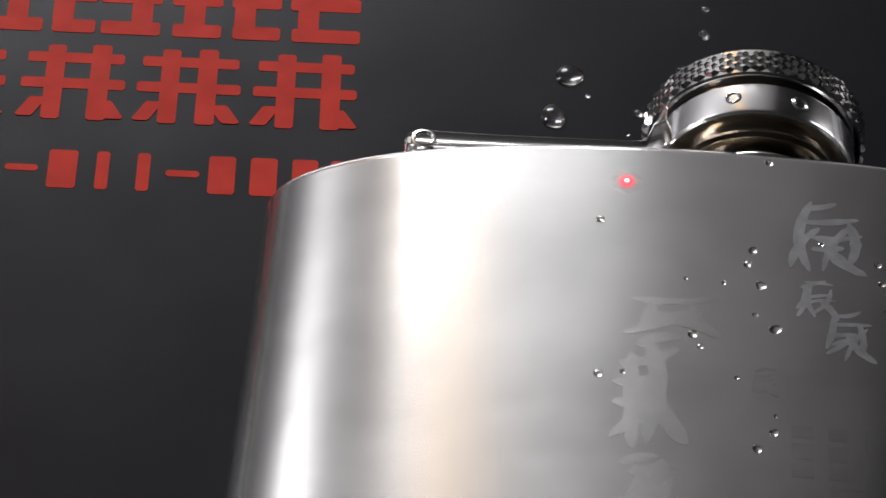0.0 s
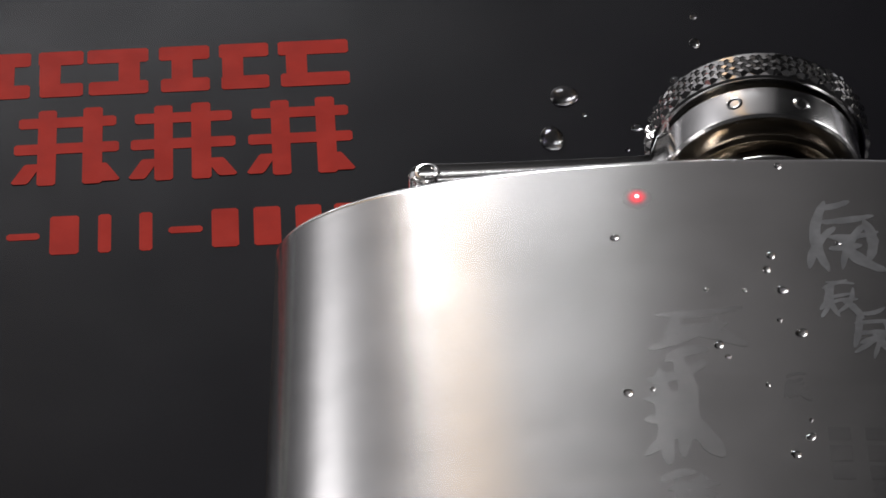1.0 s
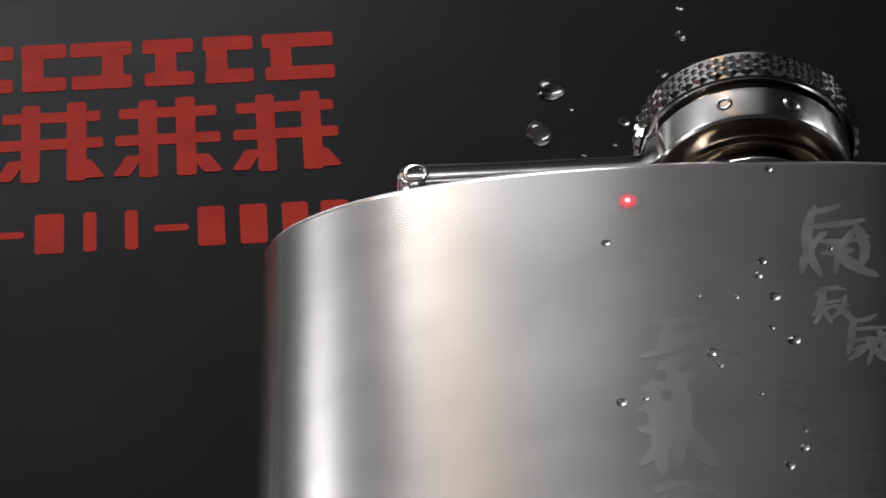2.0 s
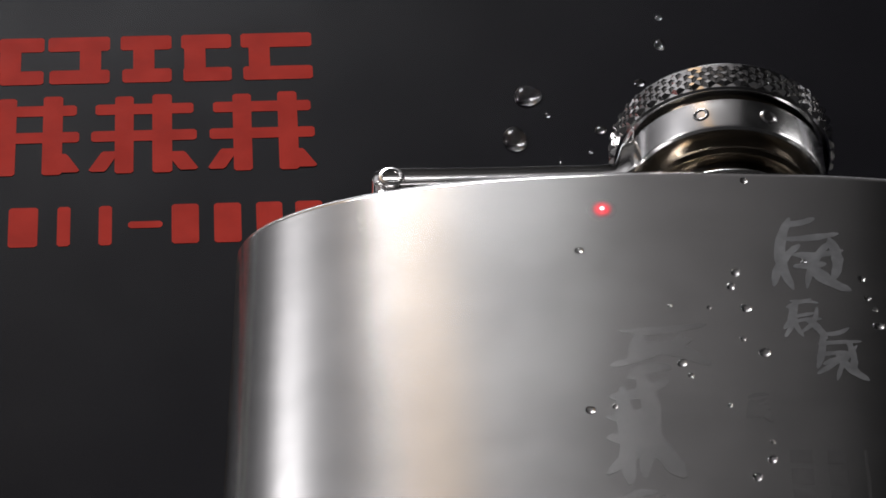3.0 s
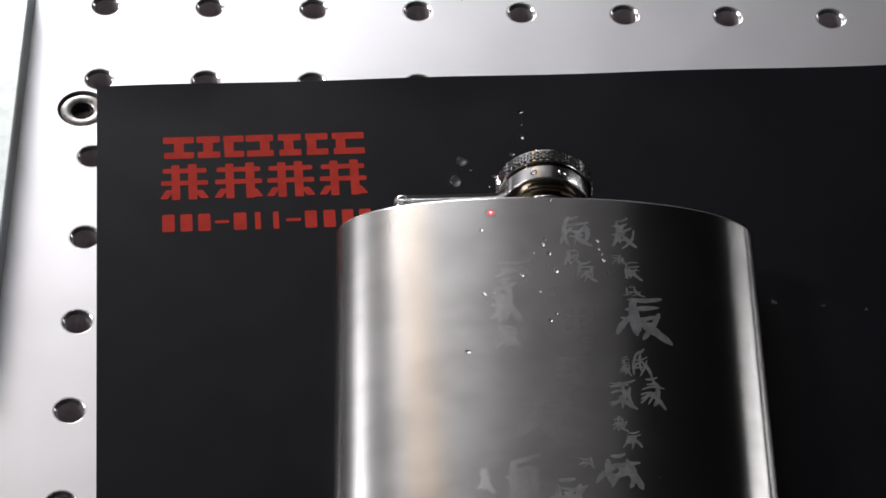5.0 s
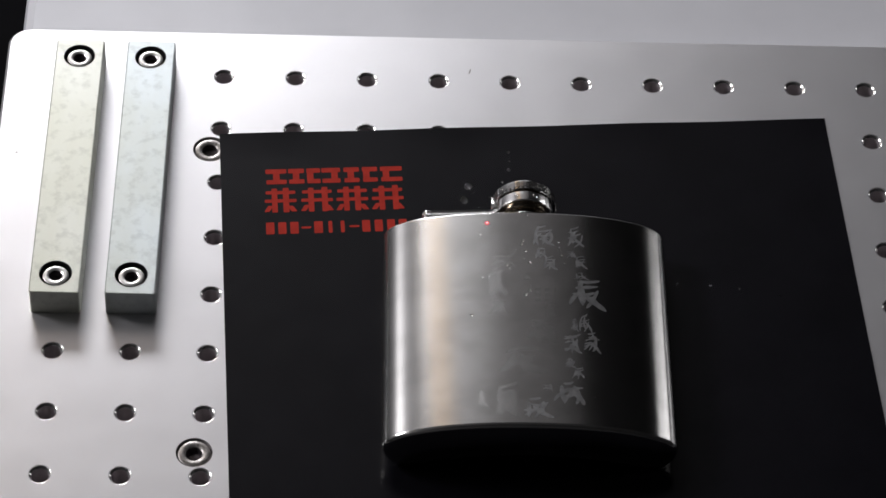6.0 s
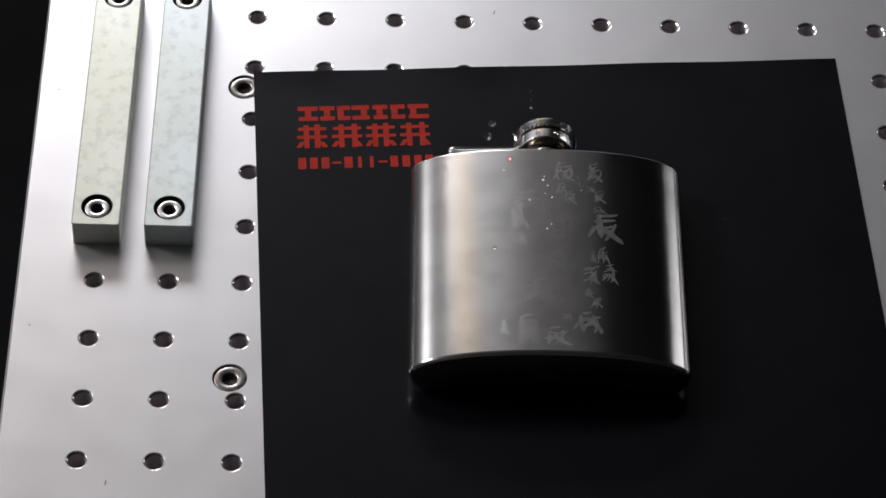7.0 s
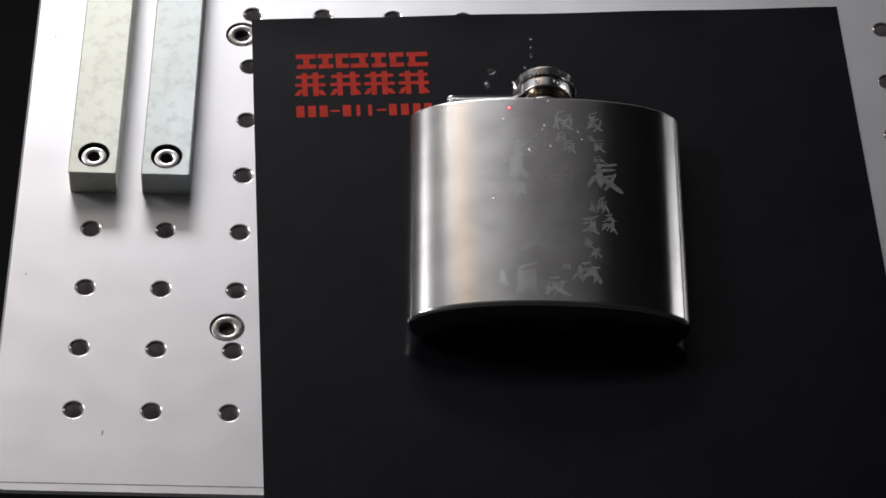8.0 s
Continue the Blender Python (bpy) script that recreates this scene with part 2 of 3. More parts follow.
# Thin dark strip lying just proud of the plate.
part("edge_line", box(-0.0745, -0.2290, -0.0002, 0.2990, -0.2286, 0.00004), M_GREYSCREW, plate, "fine dark line along the front edge")


def bore_profile():
    return [(0.00275, -0.0008), (0.00275, -0.001)] + [(0.00273 + 0.00002 * (k % 2), -0.0010 - 0.002 * k) for k in range(1, 8)] + [(0.0027, -0.0165), (0.0001, -0.0165)]


thread_mesh = finish("threaded_hole", lathe(bore_profile(), 32, caps=False), M_THREAD, 60)
sink_mesh = finish("countersink", lathe([(0.00365, 0.00003), (0.0034, -0.00003), (0.00275, -0.0008)], 28, caps=False), M_CHROME, 40)
for x, y in grid:
    hole = part("threaded_hole", thread_mesh, M_THREAD, plate, at=pose(x, y, 0.0, 0, 0, 37 * (x + y) * 100))
    part("countersink", sink_mesh, M_CHROME, hole)


def hex_screw_head(r, h, socket):
    """A round cap head with a hexagon socket; its top at z = 0."""
    prof = [(r, -h), (r, -0.0006), (r - 0.0002, -0.0002), (r - 0.0007, 0.0), (socket * 1.28, 0.0), (socket * 1.05, -0.0003)]
    return lathe(prof, 36, caps=False)


def hex_socket(socket, depth):
    bm = bmesh.new()
    top = [bm.verts.new((*p, -0.0003)) for p in circle(0, 0, socket * 1.06, 6)]
    low = [bm.verts.new((*p, -depth)) for p in circle(0, 0, socket, 6)]
    for k in range(6):
        bm.faces.new((top[k], low[k], low[(k + 1) % 6], top[(k + 1) % 6]))
    bm.faces.new(low)
    return bm


plate_head_mesh = finish("head", hex_screw_head(0.0053, 0.006, 0.0025), M_GREYSCREW, 35)
head_mesh = finish("head", hex_screw_head(0.0043, 0.006, 0.0021), M_SCREW, 35)
socket_mesh = finish("socket", hex_socket(0.0021, 0.0028), M_SOCKET)
plate_socket_mesh = finish("socket", hex_socket(0.0025, 0.0022), M_SOCKET)


def cap_screw(x, y, z, label, turn, head=None, socket=None):
    s = thing("cap_screw", (x, y, z), label, "screw", "hexagon socket screws", turn)
    part("head", head or head_mesh, M_SCREW, s)
    part("socket", socket or socket_mesh, M_DARK, s, "dark hexagon socket")
    return s


bore_mesh = finish("counterbore", lathe([(0.0058, 0.0), (0.0057, -0.0003), (0.0055, -0.0075), (0.0001, -0.0075)], 32, caps=False), M_THREAD, 40)
for n, (x, y) in enumerate(PLATE_SCREWS):
    part("counterbore", bore_mesh, M_THREAD, plate, at=pose(x, y, 0))
    cap_screw(x, y, -0.0004, "worn grey steel socket screw sunk in the work plate", 17 * n, plate_head_mesh, plate_socket_mesh)

for x, y, w, h, turn in ((-0.0690, -0.0380, 0.0011, 0.0007, 20), (-0.0400, -0.2090, 0.0007, 0.0022, -6), (0.0860, 0.0050, 0.0006, 0.0026, -14), (-0.0700, -0.1450, 0.0005, 0.0012, 35)):
    bm = bmesh.new()
    bm.faces.new([bm.verts.new((w / 2 * math.cos(a * math.pi / 4) * (1.0 if a % 2 else 0.75), h / 2 * math.sin(a * math.pi / 4), 0.00003)) for a in range(8)])
    part("scuff", bm, M_GREYSCREW, plate, "small dark scuff", at=pose(x, y, 0, 0, 0, turn))

# ---- clamping bars ----
BAR_H = 0.0102
for n, bx in enumerate((-0.05, -0.0254)):
    tint = ("yellowish", "bluish")[n]
    bar = thing("clamp_bar", (bx, -0.0512, 0.0), tint + " zinc-plated steel clamping bar screwed to the work plate", "clamping bar", "clamping bars", -0.3)
    part("body", slab(-0.0082, -0.058, 0.0082, 0.058, 0.0006, BAR_H, 0.0, [(0, 0.0499, 0.0053), (0, -0.0497, 0.0053)], 0.0004, 0.008), (M_BAR, M_BAR_BLUE)[n], bar)
    # Lining coloured black for the shaded gap round the screw head.
    ring = finish("counterbore", lathe([(0.0054, 0.00005), (0.00525, 0.0), (0.00515, -0.0076), (0.0001, -0.0077)], 36, caps=False), M_DARK, 40)
    for k, dy in enumerate((0.0499, -0.0497)):
        part("counterbore", ring, M_DARK, bar, "counterbore blackened for the shade in its gap", at=pose(0, dy, BAR_H))
        cap_screw(bx + 0.0052 * dy, -0.0512 + dy, BAR_H - 0.0008, "bright steel socket screw holding a clamping bar", 11 + 23 * n + 40 * k)

# ---- printed card ----
CARD_T = 0.0004
card = thing("printed_card", (-0.0003, -0.0282, 0.0002), "black coated card with red printing lying on the work plate", "card", "", 3.6)
bm = bmesh.new()
NX, NY = 30, 42
top = [[bm.verts.new((0.21 * i / NX, -0.297 * j / NY, CARD_T + 0.00035 * (0.5 + 0.5 * math.sin(i * 0.7 + j * 0.35)) * (1 if j == 0 else 0))) for i in range(NX + 1)] for j in range(NY + 1)]
low = [[bm.verts.new((v.co.x, v.co.y, v.co.z - CARD_T)) for v in row] for row in top]
for j in range(NY):
    for i in range(NX):
        bm.faces.new((top[j][i], top[j + 1][i], top[j + 1][i + 1], top[j][i + 1]))
        bm.faces.new((low[j][i], low[j][i + 1], low[j + 1][i + 1], low[j + 1][i]))
rim = [(0, i) for i in range(NX)] + [(j, NX) for j in range(NY)] + [(NY, i) for i in range(NX, 0, -1)] + [(j, 0) for j in range(NY, 0, -1)]
for (j, i), (j2, i2) in zip(rim, rim[1:] + rim[:1]):
    bm.faces.new((top[j][i], top[j2][i2], low[j2][i2], low[j][i]))
part("sheet", bm, M_CARD, card, smooth=40)


def print_bar(x0, y0, x1, y1, sl, n, label):
    """One flat printed bar in millimetres on the card, with slightly rounded ends."""
    bm = bmesh.new()
    z, c = CARD_T + 0.00004 + 0.000008 * n, 0.25
    pts = ((x0 + c, y0), (x1 - c, y0), (x1, y0 + c), (x1 + sl, y1 - c), (x1 + sl - c, y1), (x0 + sl + c, y1), (x0 + sl, y1 - c), (x0, y0 + c))
    bm.faces.new([bm.verts.new((p[0] * 0.001, p[1] * 0.001, z)) for p in pts])
    part("printed_bar", bm, M_RED, card, label)


# upper row: seven plain marks, each two bars on a stem
for k, (x0, x1) in enumerate(((15.2, 22.3), (22.9, 28.3), (29.1, 33.8), (34.2, 40.6), (41.7, 47.0), (48.0, 53.2), (54.2, 61.6))):
    st = x0 + (x1 - x0 - 2.0) * (0.5, 0.45, 0.05, 0.75, 0.4, 0.1, 0.15)[k]
    for n, b in enumerate(((x0, -19.2, x1, -17.1, 0), (x0 + 0.2, -24.0, x1, -22.0, 0), (st, -22.4, st + 2.2, -18.8, 0))):
        print_bar(*b, n, "red printed bar of the upper row")
# middle row: four larger plain marks of crossing bars
for k, x in enumerate((14.6, 26.9, 38.8, 50.8)):
    for n, b in enumerate(((x + 0.4, -28.6, x + 10.4, -27.1, 0), (x, -32.4, x + 10.7, -30.9, 0), (x + 2.4, -36.9, x + 4.3, -26.0, 0), (x + (7.0 if k % 2 else 6.2), -36.9, x + (9.0 if k % 2 else 8.2), -25.8, 0),
                           (x - 0.2, -36.6, x + 1.6, -33.8, 1.2), (x + 8.8, -36.6, x + 10.8, -34.0, -1.2))):
        print_bar(*b, n, "red printed bar of the middle row")
# lower row: a line of plain bars and two dashes
for x0, x1 in ((14.4, 17.8), (18.5, 21.8), (22.5, 25.9), (30.5, 34.0), (35.3, 37.2), (39.4, 41.3), (46.6, 49.9), (50.8, 54.1), (55.0, 58.2), (58.9, 62.2)):
    print_bar(x0 + 0.3, -46.6, x1 - 0.3, -41.3, 0, 0, "red printed bar of the lower row")
for x0, x1 in ((26.5, 29.8), (42.6, 46.0)):
    print_bar(x0, -44.4, x1, -43.5, 0, 0, "short red printed dash")


# ---- hip flask ----
FX, FY, FROT, FH, HALF = 0.1030, -0.1700, 0.2, 0.0893, 0.0463
FL = pose(FX, FY, 0.0008, 0, 0, FROT)
flask = thing("hip_flask", (FX, FY, 0.0008), "curved brushed stainless steel hip flask lying on the card", "hip flask", "", FROT)


def face_z(lx):
    """Height of the convex face over the card."""
    return 0.0085 + 0.013 * max(0.0, 1 - abs(lx / HALF) ** 2.2) ** 0.487


def flask_section():
    face = [(HALF * math.sin(radians(-90 + 3 * k)), 0) for k in range(61)]
    face = [(x, face_z(x)) for x, _ in face]
    low = [(0.0395 + (HALF - 0.0395) * math.cos(radians(9 * k)), 0.0085 - 0.0085 * math.sin(radians(9 * k))) for k in range(1, 11)]
    back = [(0.0395 - 0.079 * k / 30, 0.0055 * (1 - (1 - 2 * k / 30) ** 2)) for k in range(1, 30)]
    return face + low + back + [(-x, z) for x, z in reversed(low)]


sec = flask_section()
# even the joints between face, corners and back
for _ in range(1):
    sec = [((a[0] + 2 * b[0] + c[0]) / 4, (a[1] + 2 * b[1] + c[1]) / 4) for a, b, c in zip(sec[-1:] + sec[:-1], sec, sec[1:] + sec[:1])]


def flask_body():
    bm = bmesh.new()
    rings = []
    steps = [(0.0, 0.0016), (0.00015, 0.0009), (0.0006, 0.0003), (0.0013, 0.0), (0.0015, 0.0), (0.0018, 0.0)] + [(0.0018 + (FH - 0.0032) * k / 12, 0.0) for k in range(1, 12)] + [(FH - 0.0014, 0.0), (FH - 0.0010, 0.0), (FH - 0.0008, 0.0), (FH - 0.0003, 0.00025), (FH, 0.0008)]
    for y, inset in steps:
        ring = []
        for x, z in sec:
            d = Vector((-x * 0.35, 0.0105 - z))
            d = d.normalized() * inset if d.length > 1e-6 else d
            ring.append(bm.verts.new((x + d.x, y, z + d.y)))
        rings.append(ring)
    n = len(sec)
    for a, b in zip(rings, rings[1:]):
        for k in range(n):
            bm.faces.new((a[k], a[(k + 1) % n], b[(k + 1) % n], b[k]))
    bm.faces.new(rings[0]), bm.faces.new(list(reversed(rings[-1])))
    return bm


part("body", flask_body(), M_STEEL, flask, "brushed steel body", smooth=50)

CX, CZ = 0.0002, 0.0108
Y0 = FH


def at_neck(y):
    return pose(CX, y, CZ)


part("neck", lathe([(0.0074, -0.0005), (0.0074, 0.0044)], 56, "y"), M_NECKDARK, flask, "neck with its shade put into the colour", 35, at_neck(Y0))
part("neck_bead", lathe([(0.0074, 0.0017), (0.0080, 0.0018), (0.0083, 0.0021), (0.0083, 0.0023), (0.0080, 0.0026), (0.0074, 0.0027)], 56, "y"), M_CHROME, flask, "bright turned bead", 60, at_neck(Y0))
part("neck_ring", lathe([(0.0074, 0.0040), (0.0084, 0.0042), (0.0087, 0.0046), (0.0086, 0.0050), (0.0080, 0.0052), (0.0080, 0.0064)], 56, "y"), M_NECK, flask, "brass-tinted thread ring", 30, at_neck(Y0))
part("collar", lathe([(0.0076, 0.0), (0.0095, 0.0), (0.00975, 0.0002), (0.0098, 0.0005), (0.0098, 0.0037), (0.0096, 0.0039), (0.0078, 0.0040)], 64, "y"), M_CHROME, flask, "polished retaining collar", 30, at_neck(Y0 + 0.0062))
part("gasket", lathe([(0.0084, 0.0), (0.0086, 0.0003), (0.0086, 0.0020)], 48, "y"), M_NECK, flask, "dark brass-tinted ring", 40, at_neck(Y0 + 0.0100))


def knurled_cap():
    """A turned cap whose rim carries a lattice of small raised diamonds."""
    wide, R, around, rows, low = 0.0032, 0.0109, 44, 6, 0.00042
    prof = [(0.0084, 0.0), (R - 0.0006, 0.0), (R - low, 0.0002), (R - low, wide), (R - 0.0007, wide + 0.0004), (R - 0.0016, wide + 0.0006), (0.004, wide + 0.0008)]
    bm = lathe(prof, 80, "y", caps=False)

    def at(u, v, r):
        a = 2 * math.pi * u / around
        return bm.verts.new((r * math.cos(a), 0.0002 + (wide - 0.0003) * v, r * math.sin(a)))
    for j in range(1, rows):
        for i in range(around):
            cu, cv, du, dv = i + 0.5 * (j % 2), j / rows, 0.5, 1 / rows
            ring = ((cu - du, cv), (cu, cv - dv), (cu + du, cv), (cu, cv + dv))
            lows = [at(u, v, R - low) for u, v in ring]
            tops = [at(cu + (u - cu) * 0.4, cv + (v - cv) * 0.4, R) for u, v in ring]
            for k in range(4):
                bm.faces.new((lows[k], lows[(k + 1) % 4], tops[(k + 1) % 4], tops[k]))
            bm.faces.new(tops)
    bmesh.ops.remove_doubles(bm, verts=bm.verts, dist=2e-6)
    return bm


part("knurled_cap", knurled_cap(), M_KNURL, flask, "chrome screw cap with a diamond-knurled rim", 8, at_neck(Y0 + 0.0107))

# hinge strap from the collar to the shoulder


STRAP_SECTION = ((-0.8, -1), (-1, -0.9), (-1, 0.88), (-0.93, 0.96), (-0.8, 1.0), (-0.66, 0.98), (-0.52, 0.93), (0.45, 0.93), (0.6, 0.98), (0.75, 1.0), (0.92, 0.96), (1, 0.88), (1, -0.9), (0.8, -1))


def strap():
    """A rounded strap drawn along x from the hinge to the collar, rising and widening at its end."""
    bm = bmesh.new()
    rings = []
    for x, y, ry, rz in ((-0.0336, 0.0040, 0.0003, 0.0028), (-0.0333, 0.0040, 0.0008, 0.0033), (-0.0326, 0.0041, 0.0011, 0.0034), (-0.0312, 0.0042, 0.0011, 0.0034), (-0.0250, 0.0045, 0.0010, 0.0034), (-0.0120, 0.0052, 0.0010, 0.0034),
                         (-0.0106, 0.0054, 0.0011, 0.0034), (-0.0099, 0.0066, 0.0024, 0.0034), (-0.0086, 0.0080, 0.0022, 0.0030)):
        rings.append([bm.verts.new((x, Y0 + y + ry * u, 0.0120 + rz * v)) for u, v in STRAP_SECTION])
    n = len(STRAP_SECTION)
    for a, b in zip(rings, rings[1:]):
        for k in range(n):
            bm.faces.new((a[k], a[(k + 1) % n], b[(k + 1) % n], b[k]))
    bm.faces.new(rings[0]), bm.faces.new(list(reversed(rings[-1])))
    return bm


part("hinge_strap", strap(), M_CHROME, flask, "polished hinged strap", 50)
part("hinge_barrel", lathe([(0.00074, 0.01440), (0.00080, 0.01532), (0.00096, 0.01546), (0.00116, 0.01542), (0.00128, 0.01515), (0.0013, 0.0082), (0.0007, 0.0080)], 32, caps=False), M_CHROME, flask, "rolled hinge barrel", 40, pose(-0.0318, Y0 + 0.0040, 0))
# Black plug that paints the dark inside of the hinge hole.
part("hinge_hole_plug", lathe([(0.00074, 0.0080), (0.00074, 0.01445)], 16), M_DARK, flask, "black plug for the shade in the hinge hole", 40, pose(-0.0318, Y0 + 0.0040, 0))
part("hinge_foot", box(-0.0332, Y0 - 0.0004, 0.0085, -0.0302, Y0 + 0.0030, 0.0150, 0.0005), M_CHROME, flask, "", 40)
for a, r in ((108, 0.0008), (70, 0.0009)):
    p = pose(CX + 0.0098 * math.cos(radians(a)), Y0 + 0.0082, CZ + 0.0098 * math.sin(radians(a)), 0, 90 - a, 0)
    part("collar_dimple", lathe([(r * 0.55, 0.0), (r * 0.8, 0.00012), (r, 0.0)], 20, caps=False), M_CHROME, flask, "small round punch mark", 40, p)


# engraved marks: short tapered strokes laid on the face
def face_slope(lx):
    return (face_z(lx - 0.0005) - face_z(lx + 0.0005)) / 0.001


def to_face(x_mm, y_mm, lift):
    """A point of the face from millimetres across and up the flask."""
    return Vector((x_mm / 1000, y_mm / 1000, face_z(x_mm / 1000) + lift))


def engraved(boxes, seed, material, label, heavy=1.0):
    """Loose brush-like strokes that fill a box given in millimetres; each stroke is a part."""
    rng = random.Random(seed)
    x0, y0, x1, y1 = boxes
    w, h = x1 - x0, y1 - y0
    strokes = []
    rows = max(2, min(5, round(3.2 * h / w)))
    for k in range(rows):
        y = y1 - h * (0.05 + 0.75 * k / rows + rng.uniform(-0.03, 0.03))
        strokes.append((x0 + rng.uniform(0.0, 0.35) * w, y - 0.05 * h, x1 - rng.uniform(0.0, 0.4) * w, y + rng.uniform(0.0, 0.10) * h, 0.055))
    for _ in range(2):
        cx = x0 + w * rng.uniform(0.2, 0.8)
        strokes.append((cx, y1 - rng.uniform(0.0, 0.25) * h, cx + rng.uniform(-0.22, 0.12) * w, y0 + rng.uniform(0.05, 0.3) * h, 0.075))
    strokes.append((x0 + rng.uniform(0.35, 0.6) * w, y1 - rng.uniform(0.3, 0.5) * h, x0 + rng.uniform(0, 0.1) * w, y0 + rng.uniform(0.02, 0.2) * h, 0.06))
    strokes.append((x0 + rng.uniform(0.3, 0.55) * w, y1 - rng.uniform(0.35, 0.5) * h, x1, y0 + rng.uniform(0.0, 0.15) * h, 0.095))
    strokes.append((x1 - rng.uniform(0.05, 0.3) * w, y1 - rng.uniform(0.2, 0.4) * h, x0 + rng.uniform(0.3, 0.5) * w, y0 + rng.uniform(0.0, 0.2) * h, 0.055))
    size = min(w, h)
    for n, (ax, ay, bx, by, thick) in enumerate(strokes):
        bm = bmesh.new()
        d = Vector((bx - ax, by - ay))
        nrm = Vector((-d.y, d.x)).normalized()
        bend = rng.uniform(-0.14, 0.14) * d.length
        prev = None
        for s in range(11):
            t = s / 10
            c = Vector((ax, ay)) + d * t + nrm * bend * math.sin(math.pi * t)
            half = heavy * thick * size * (0.45 + 0.55 * math.sin(math.pi * (0.12 + 0.8 * t)) + rng.uniform(-0.14, 0.14)) * (0.4 if s in (0, 10) else 1)
            lift = 0.000004 + 0.0000012 * n
            row = [bm.verts.new(to_face(*(c + nrm * half * w), lift)) for w in (1, 0.33, -0.33, -1)]
            if prev:
                for k in range(3):
                    bm.faces.new((prev[k], row[k], row[k + 1], prev[k + 1]))
            prev = row
        part("etched_stroke", bm, material, flask, label, 60)


STRONG = [(2.2, 73.9, 9.1, 83.3), (2.6, 68.8, 6.5, 73.7), (5.2, 63.8, 9.8, 70.0), (13.0, 74.0, 18.8, 83.0), (13.1, 69.4, 16.2, 72.7),
          (15.5, 65.0, 19.6, 70.6), (14.8, 60.6, 20.0, 63.6), (13.2, 47.2, 25.0, 61.0), (13.1, 38.4, 15.8, 44.2), (16.1, 38.4, 20.1, 46.4),
          (17.2, 29.8, 22.6, 38.8), (10.7, 28.6, 16.6, 37.6), (10.8, 23.6, 14.4, 28.0), (12.8, 19.2, 17.0, 24.0), (7.0, 8.2, 16.6, 18.2),
          (3.4, 14.0, 6.8, 16.8), (-3.2, 3.0, 6.8, 11.5)]
FAINT = [(-12.0, 3.2, -4.0, 16.4), (-17.4, 7.4, -13.4, 14.0), (-1.2, 33.6, 9.0, 43.6),
         (-10.6, 20.0, 5.4, 30.8), (-13.2, 65.4, -3.9, 70.2), (-13.4, 51.6, -6.8, 65.6), (-1.2, 59.4, 1.1, 62.4), (-12.5, 45.0, -7.2, 51.8), (5.0, 44.0, 8.8, 50.0)]
for n, b in enumerate(STRONG):
    engraved(b, 11 + n, M_ENGRAVE, "pale laser-etched brush stroke", 1.0)
for n, b in enumerate(FAINT):
    engraved(b, 71 + n, M_ENGRAVE_PALE, "faint ghost of an etched stroke", 1.5)



def etched_bar(x0, y0, x1, y1, material, label):
    """A plain bar in millimetres that follows the face."""
    bm = bmesh.new()
    steps = max(1, round((x1 - x0) / 0.6))
    rows = [(bm.verts.new(to_face(x0 + (x1 - x0) * k / steps, y0, 0.000005)), bm.verts.new(to_face(x0 + (x1 - x0) * k / steps, y1, 0.000005))) for k in range(steps + 1)]
    for a, b in zip(rows, rows[1:]):
        bm.faces.new((a[0], b[0], b[1], a[1]))
    part("etched_bar", bm, material, flask, label, 60)


# two short columns of small unreadable marks beside a thin line
for x0, x1 in ((1.9, 4.4), (5.1, 7.3)):
    for y0, y1 in ((55.0, 56.4), (52.7, 54.4), (50.7, 52.2)):
        etched_bar(x0 + 0.3, y0, x1 - 0.3, y1, M_ENGRAVE_PALE, "small pale etched bar")
etched_bar(8.55, 49.6, 8.85, 56.6, M_ENGRAVE_PALE, "thin etched line")

# laser spot on the face
sp = FL @ to_face(-12.7, 84.2, 0.00012)
spot = thing("laser_spot", tuple(sp), "small glowing red laser aiming spot on the flask", "laser spot", "", 0)
spot.rotation_euler = (0, math.atan(face_slope(-0.0127)), 0)
part("rim", lathe([(0.0014, 0.0), (0.0001, 0.00003)], 24, caps=True), M_HALO, spot, "red glow")
part("core", lathe([(0.00022, 0.00004), (0.0001, 0.00006)], 16), M_SPOT, spot, "white-hot core")


# ---- water drops ----
def drop(x, y, z, sx, sy, height, seed, where):
    rng = random.Random(seed)
    bm = bmesh.new()
    n, rings = 20, []
    w1, w2, p1, p2 = rng.uniform(0.04, 0.14), rng.uniform(0.02, 0.07), rng.uniform(0, 6), rng.uniform(0, 6)
    for s in range(7):
        t = s / 6 * math.pi / 2
        ring = []
        for k in range(n):
            a = 2 * math.pi * k / n
            rr = 1 + w1 * math.cos(2 * a + p1) + w2 * math.cos(3 * a + p2)
            ring.append(bm.verts.new((sx * rr * math.cos(t) * math.cos(a), sy * rr * math.cos(t) * math.sin(a), height * math.sin(t))) if s < 6 else None)
        rings.append(ring)
    tip = bm.verts.new((0, 0, height))
    for a, b in zip(rings[:5], rings[1:6]):
        for k in range(n):
            bm.faces.new((a[k], a[(k + 1) % n], b[(k + 1) % n], b[k]))
    for k in range(n):
        bm.faces.new((rings[5][k], rings[5][(k + 1) % n], tip))
    bm.faces.new(list(reversed(rings[0])))
    ob = new("water_drop", finish("water_drop", bm, M_WATER, 60))
    ob.matrix_world = pose(x, y, z, 0, 0, rng.uniform(-15, 15))
    tagged(ob, "clear water drop on the " + where, "water drop", "water drops on the " + where)
    return ob


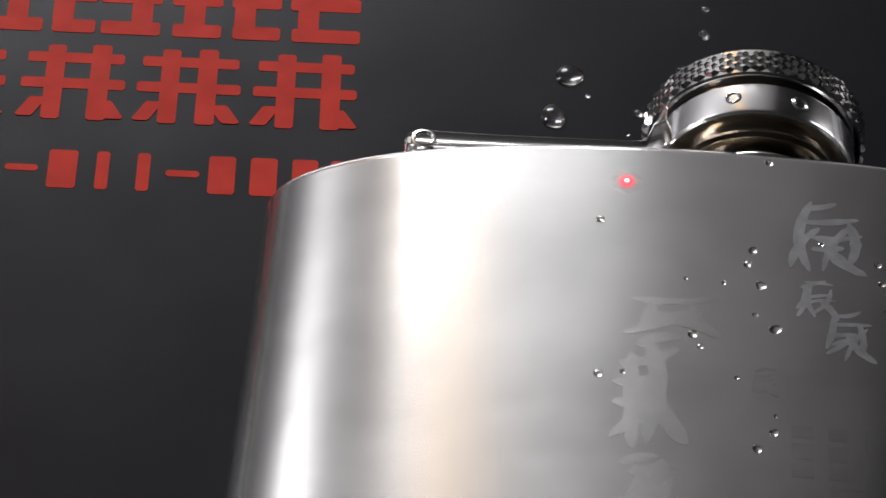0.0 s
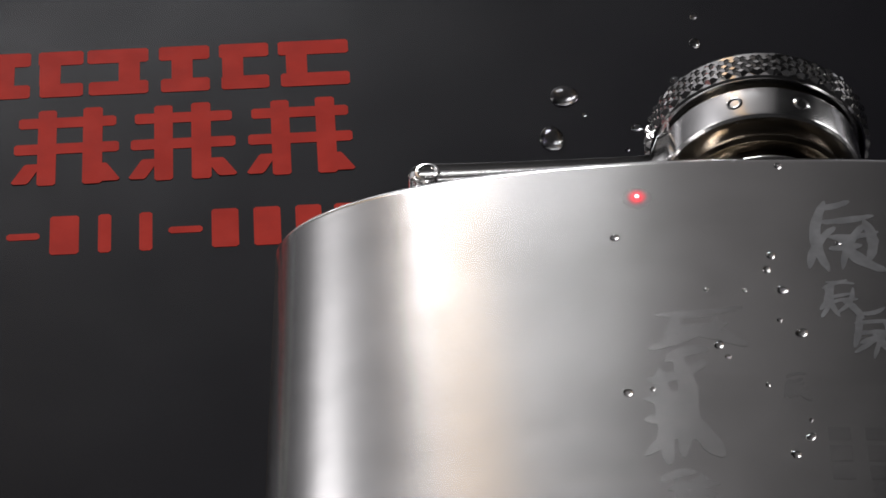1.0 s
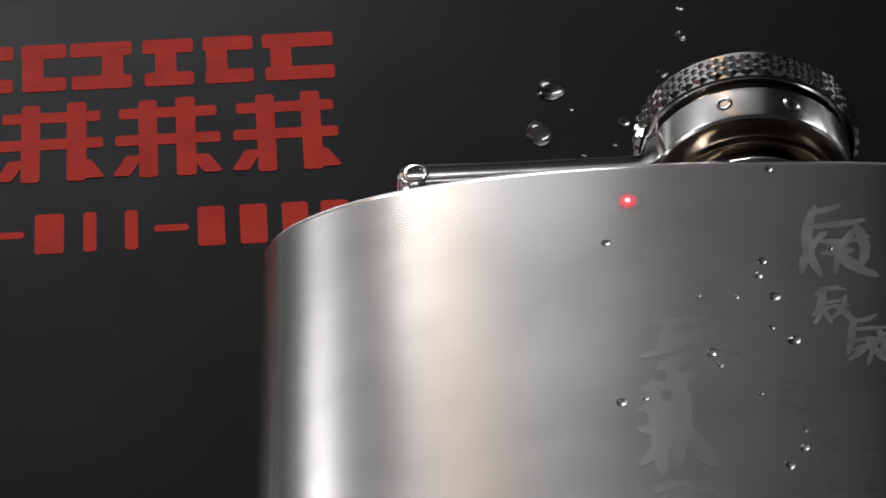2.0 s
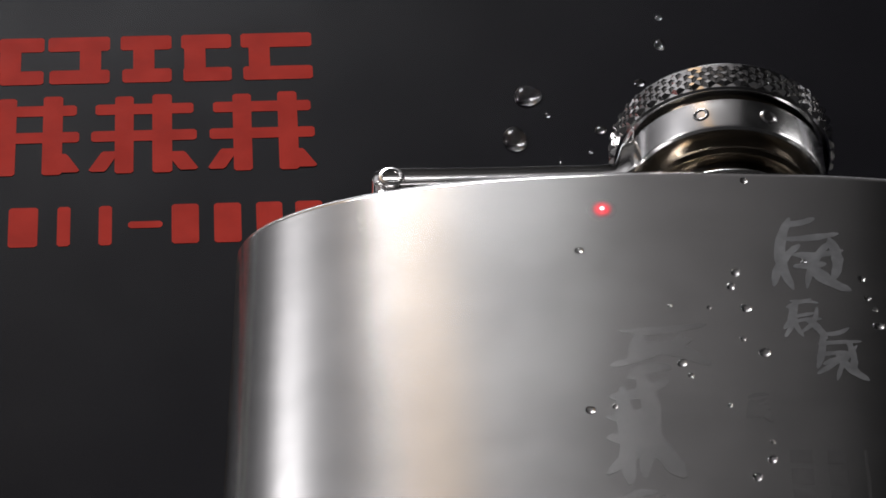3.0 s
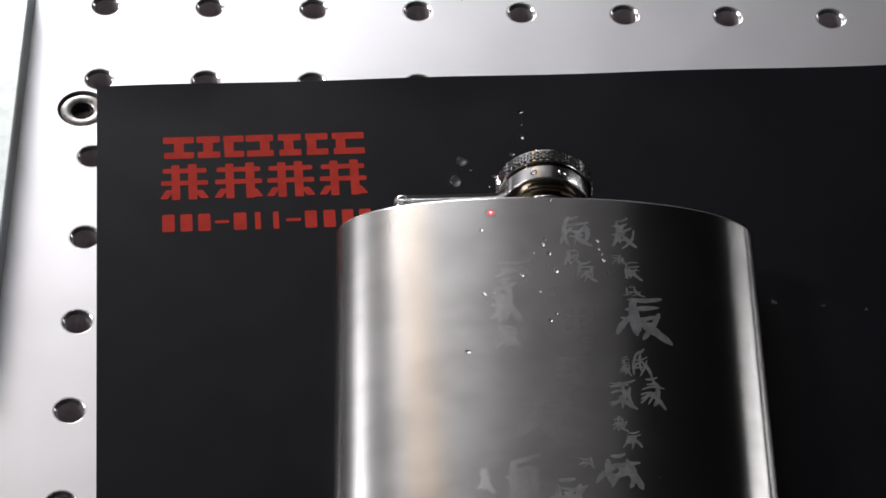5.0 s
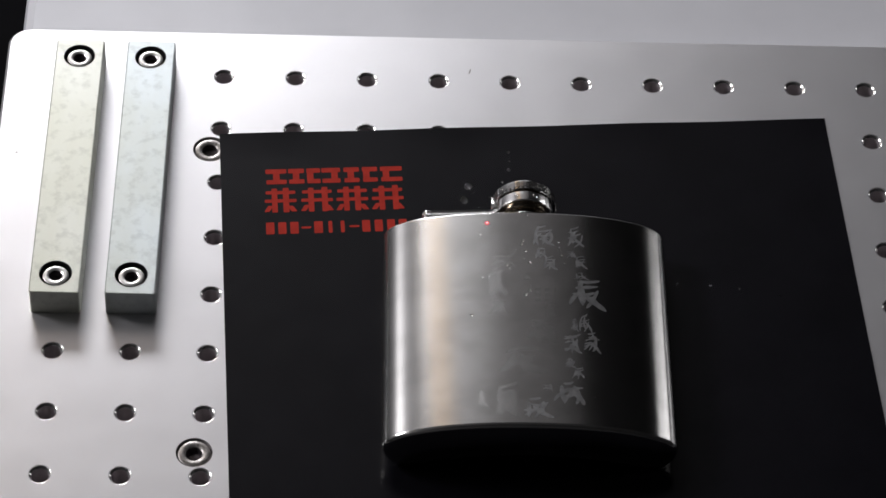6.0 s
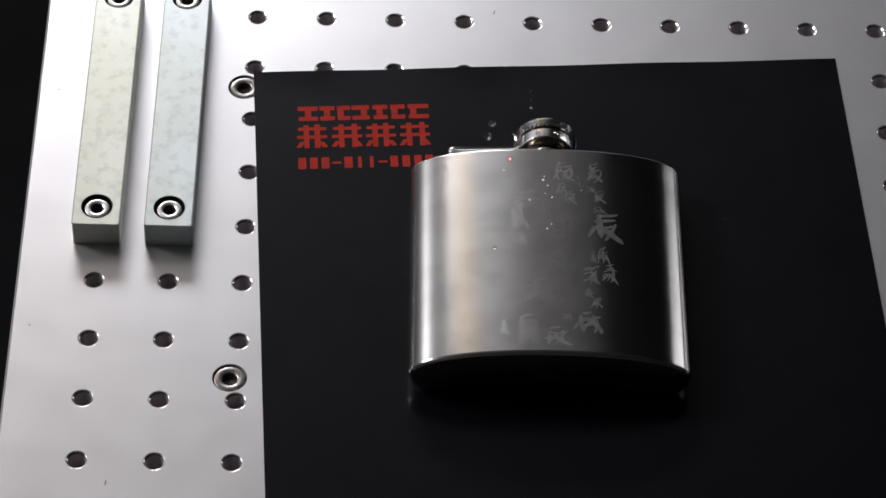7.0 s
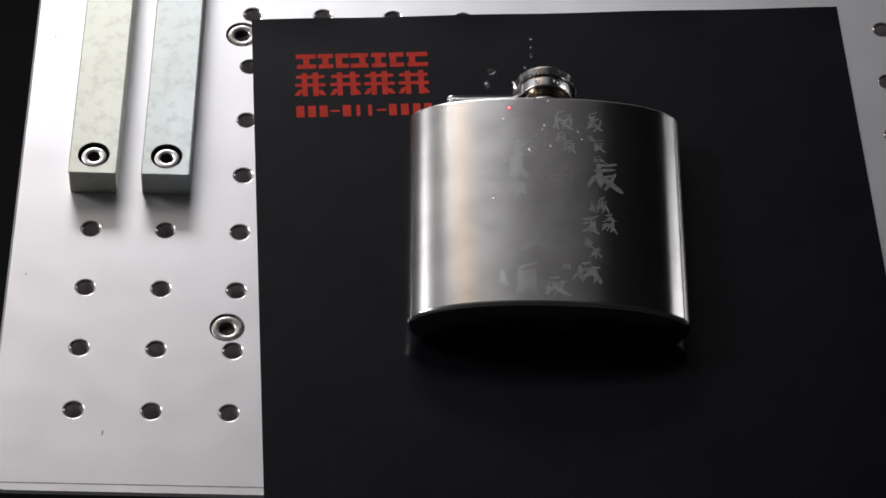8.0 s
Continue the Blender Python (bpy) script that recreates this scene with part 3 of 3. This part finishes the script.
CARD_Z = 0.00062
for n, (x, y, a, b, h) in enumerate(((0.0849, -0.0502, 1.5, 1.45, 0.9), (0.0835, -0.0565, 1.2, 1.8, 0.95), (0.0869, -0.0530, 0.28, 0.25, 0.2), (0.0923, -0.0549, 0.67, 0.53, 0.4),
                                      (0.0966, -0.0479, 0.62, 0.54, 0.4), (0.0989, -0.0422, 0.62, 0.71, 0.5), (0.0990, -0.0381, 0.4, 0.4, 0.25), (0.0912, -0.0581, 0.24, 0.24, 0.2),
                                      (0.0988, -0.0340, 0.6, 0.6, 0.4), (0.0880, -0.0596, 0.2, 0.18, 0.15), (0.1540, -0.0920, 0.4, 0.4, 0.25), (0.1649, -0.0926, 0.5, 0.4, 0.3), (0.1744, -0.0935, 0.4, 0.35, 0.2), (0.1874, -0.0964, 0.4, 0.4, 0.25))):
    drop(x, y, CARD_Z, a / 1000, b / 1000, 0.65 * h / 1000, 200 + n, "card")
for n, (x, y, r) in enumerate(((-14.9, 79.3, 0.55), (-1.1, 76.5, 0.6), (-1.6, 74.8, 0.55), (-0.4, 72.3, 0.7), (0.9, 67.2, 0.75), (-6.4, 65.9, 0.6), (-0.9, 68.7, 0.35),
                               (0.7, 55.3, 0.6), (-0.7, 53.4, 0.6), (-14.5, 60.8, 0.6), (-12.4, 61.1, 0.35), (-5.7, 64.5, 0.35), (5.1, 78.0, 0.35), (10.2, 76.2, 0.5), (10.5, 73.9, 0.45),
                               (11.2, 70.7, 0.65), (11.1, 72.6, 0.35), (12.1, 67.3, 0.4), (0.4, 87.8, 0.5), (-7.1, 72.5, 0.3), (-3.7, 72.3, 0.3), (-2.5, 61.2, 0.3), (0.9, 57.2, 0.3), (-18.3, 45.1, 0.8), (20.0, 12.5, 0.45))):
    p = FL @ to_face(x, y, 0.00002)
    ob = drop(p.x, p.y, p.z, 0.75 * r / 1000, 0.65 * r / 1000, 0.30 * r / 1000, 300 + n, "flask")
    ob.rotation_euler = (0, math.atan(face_slope(x / 1000)), 0)
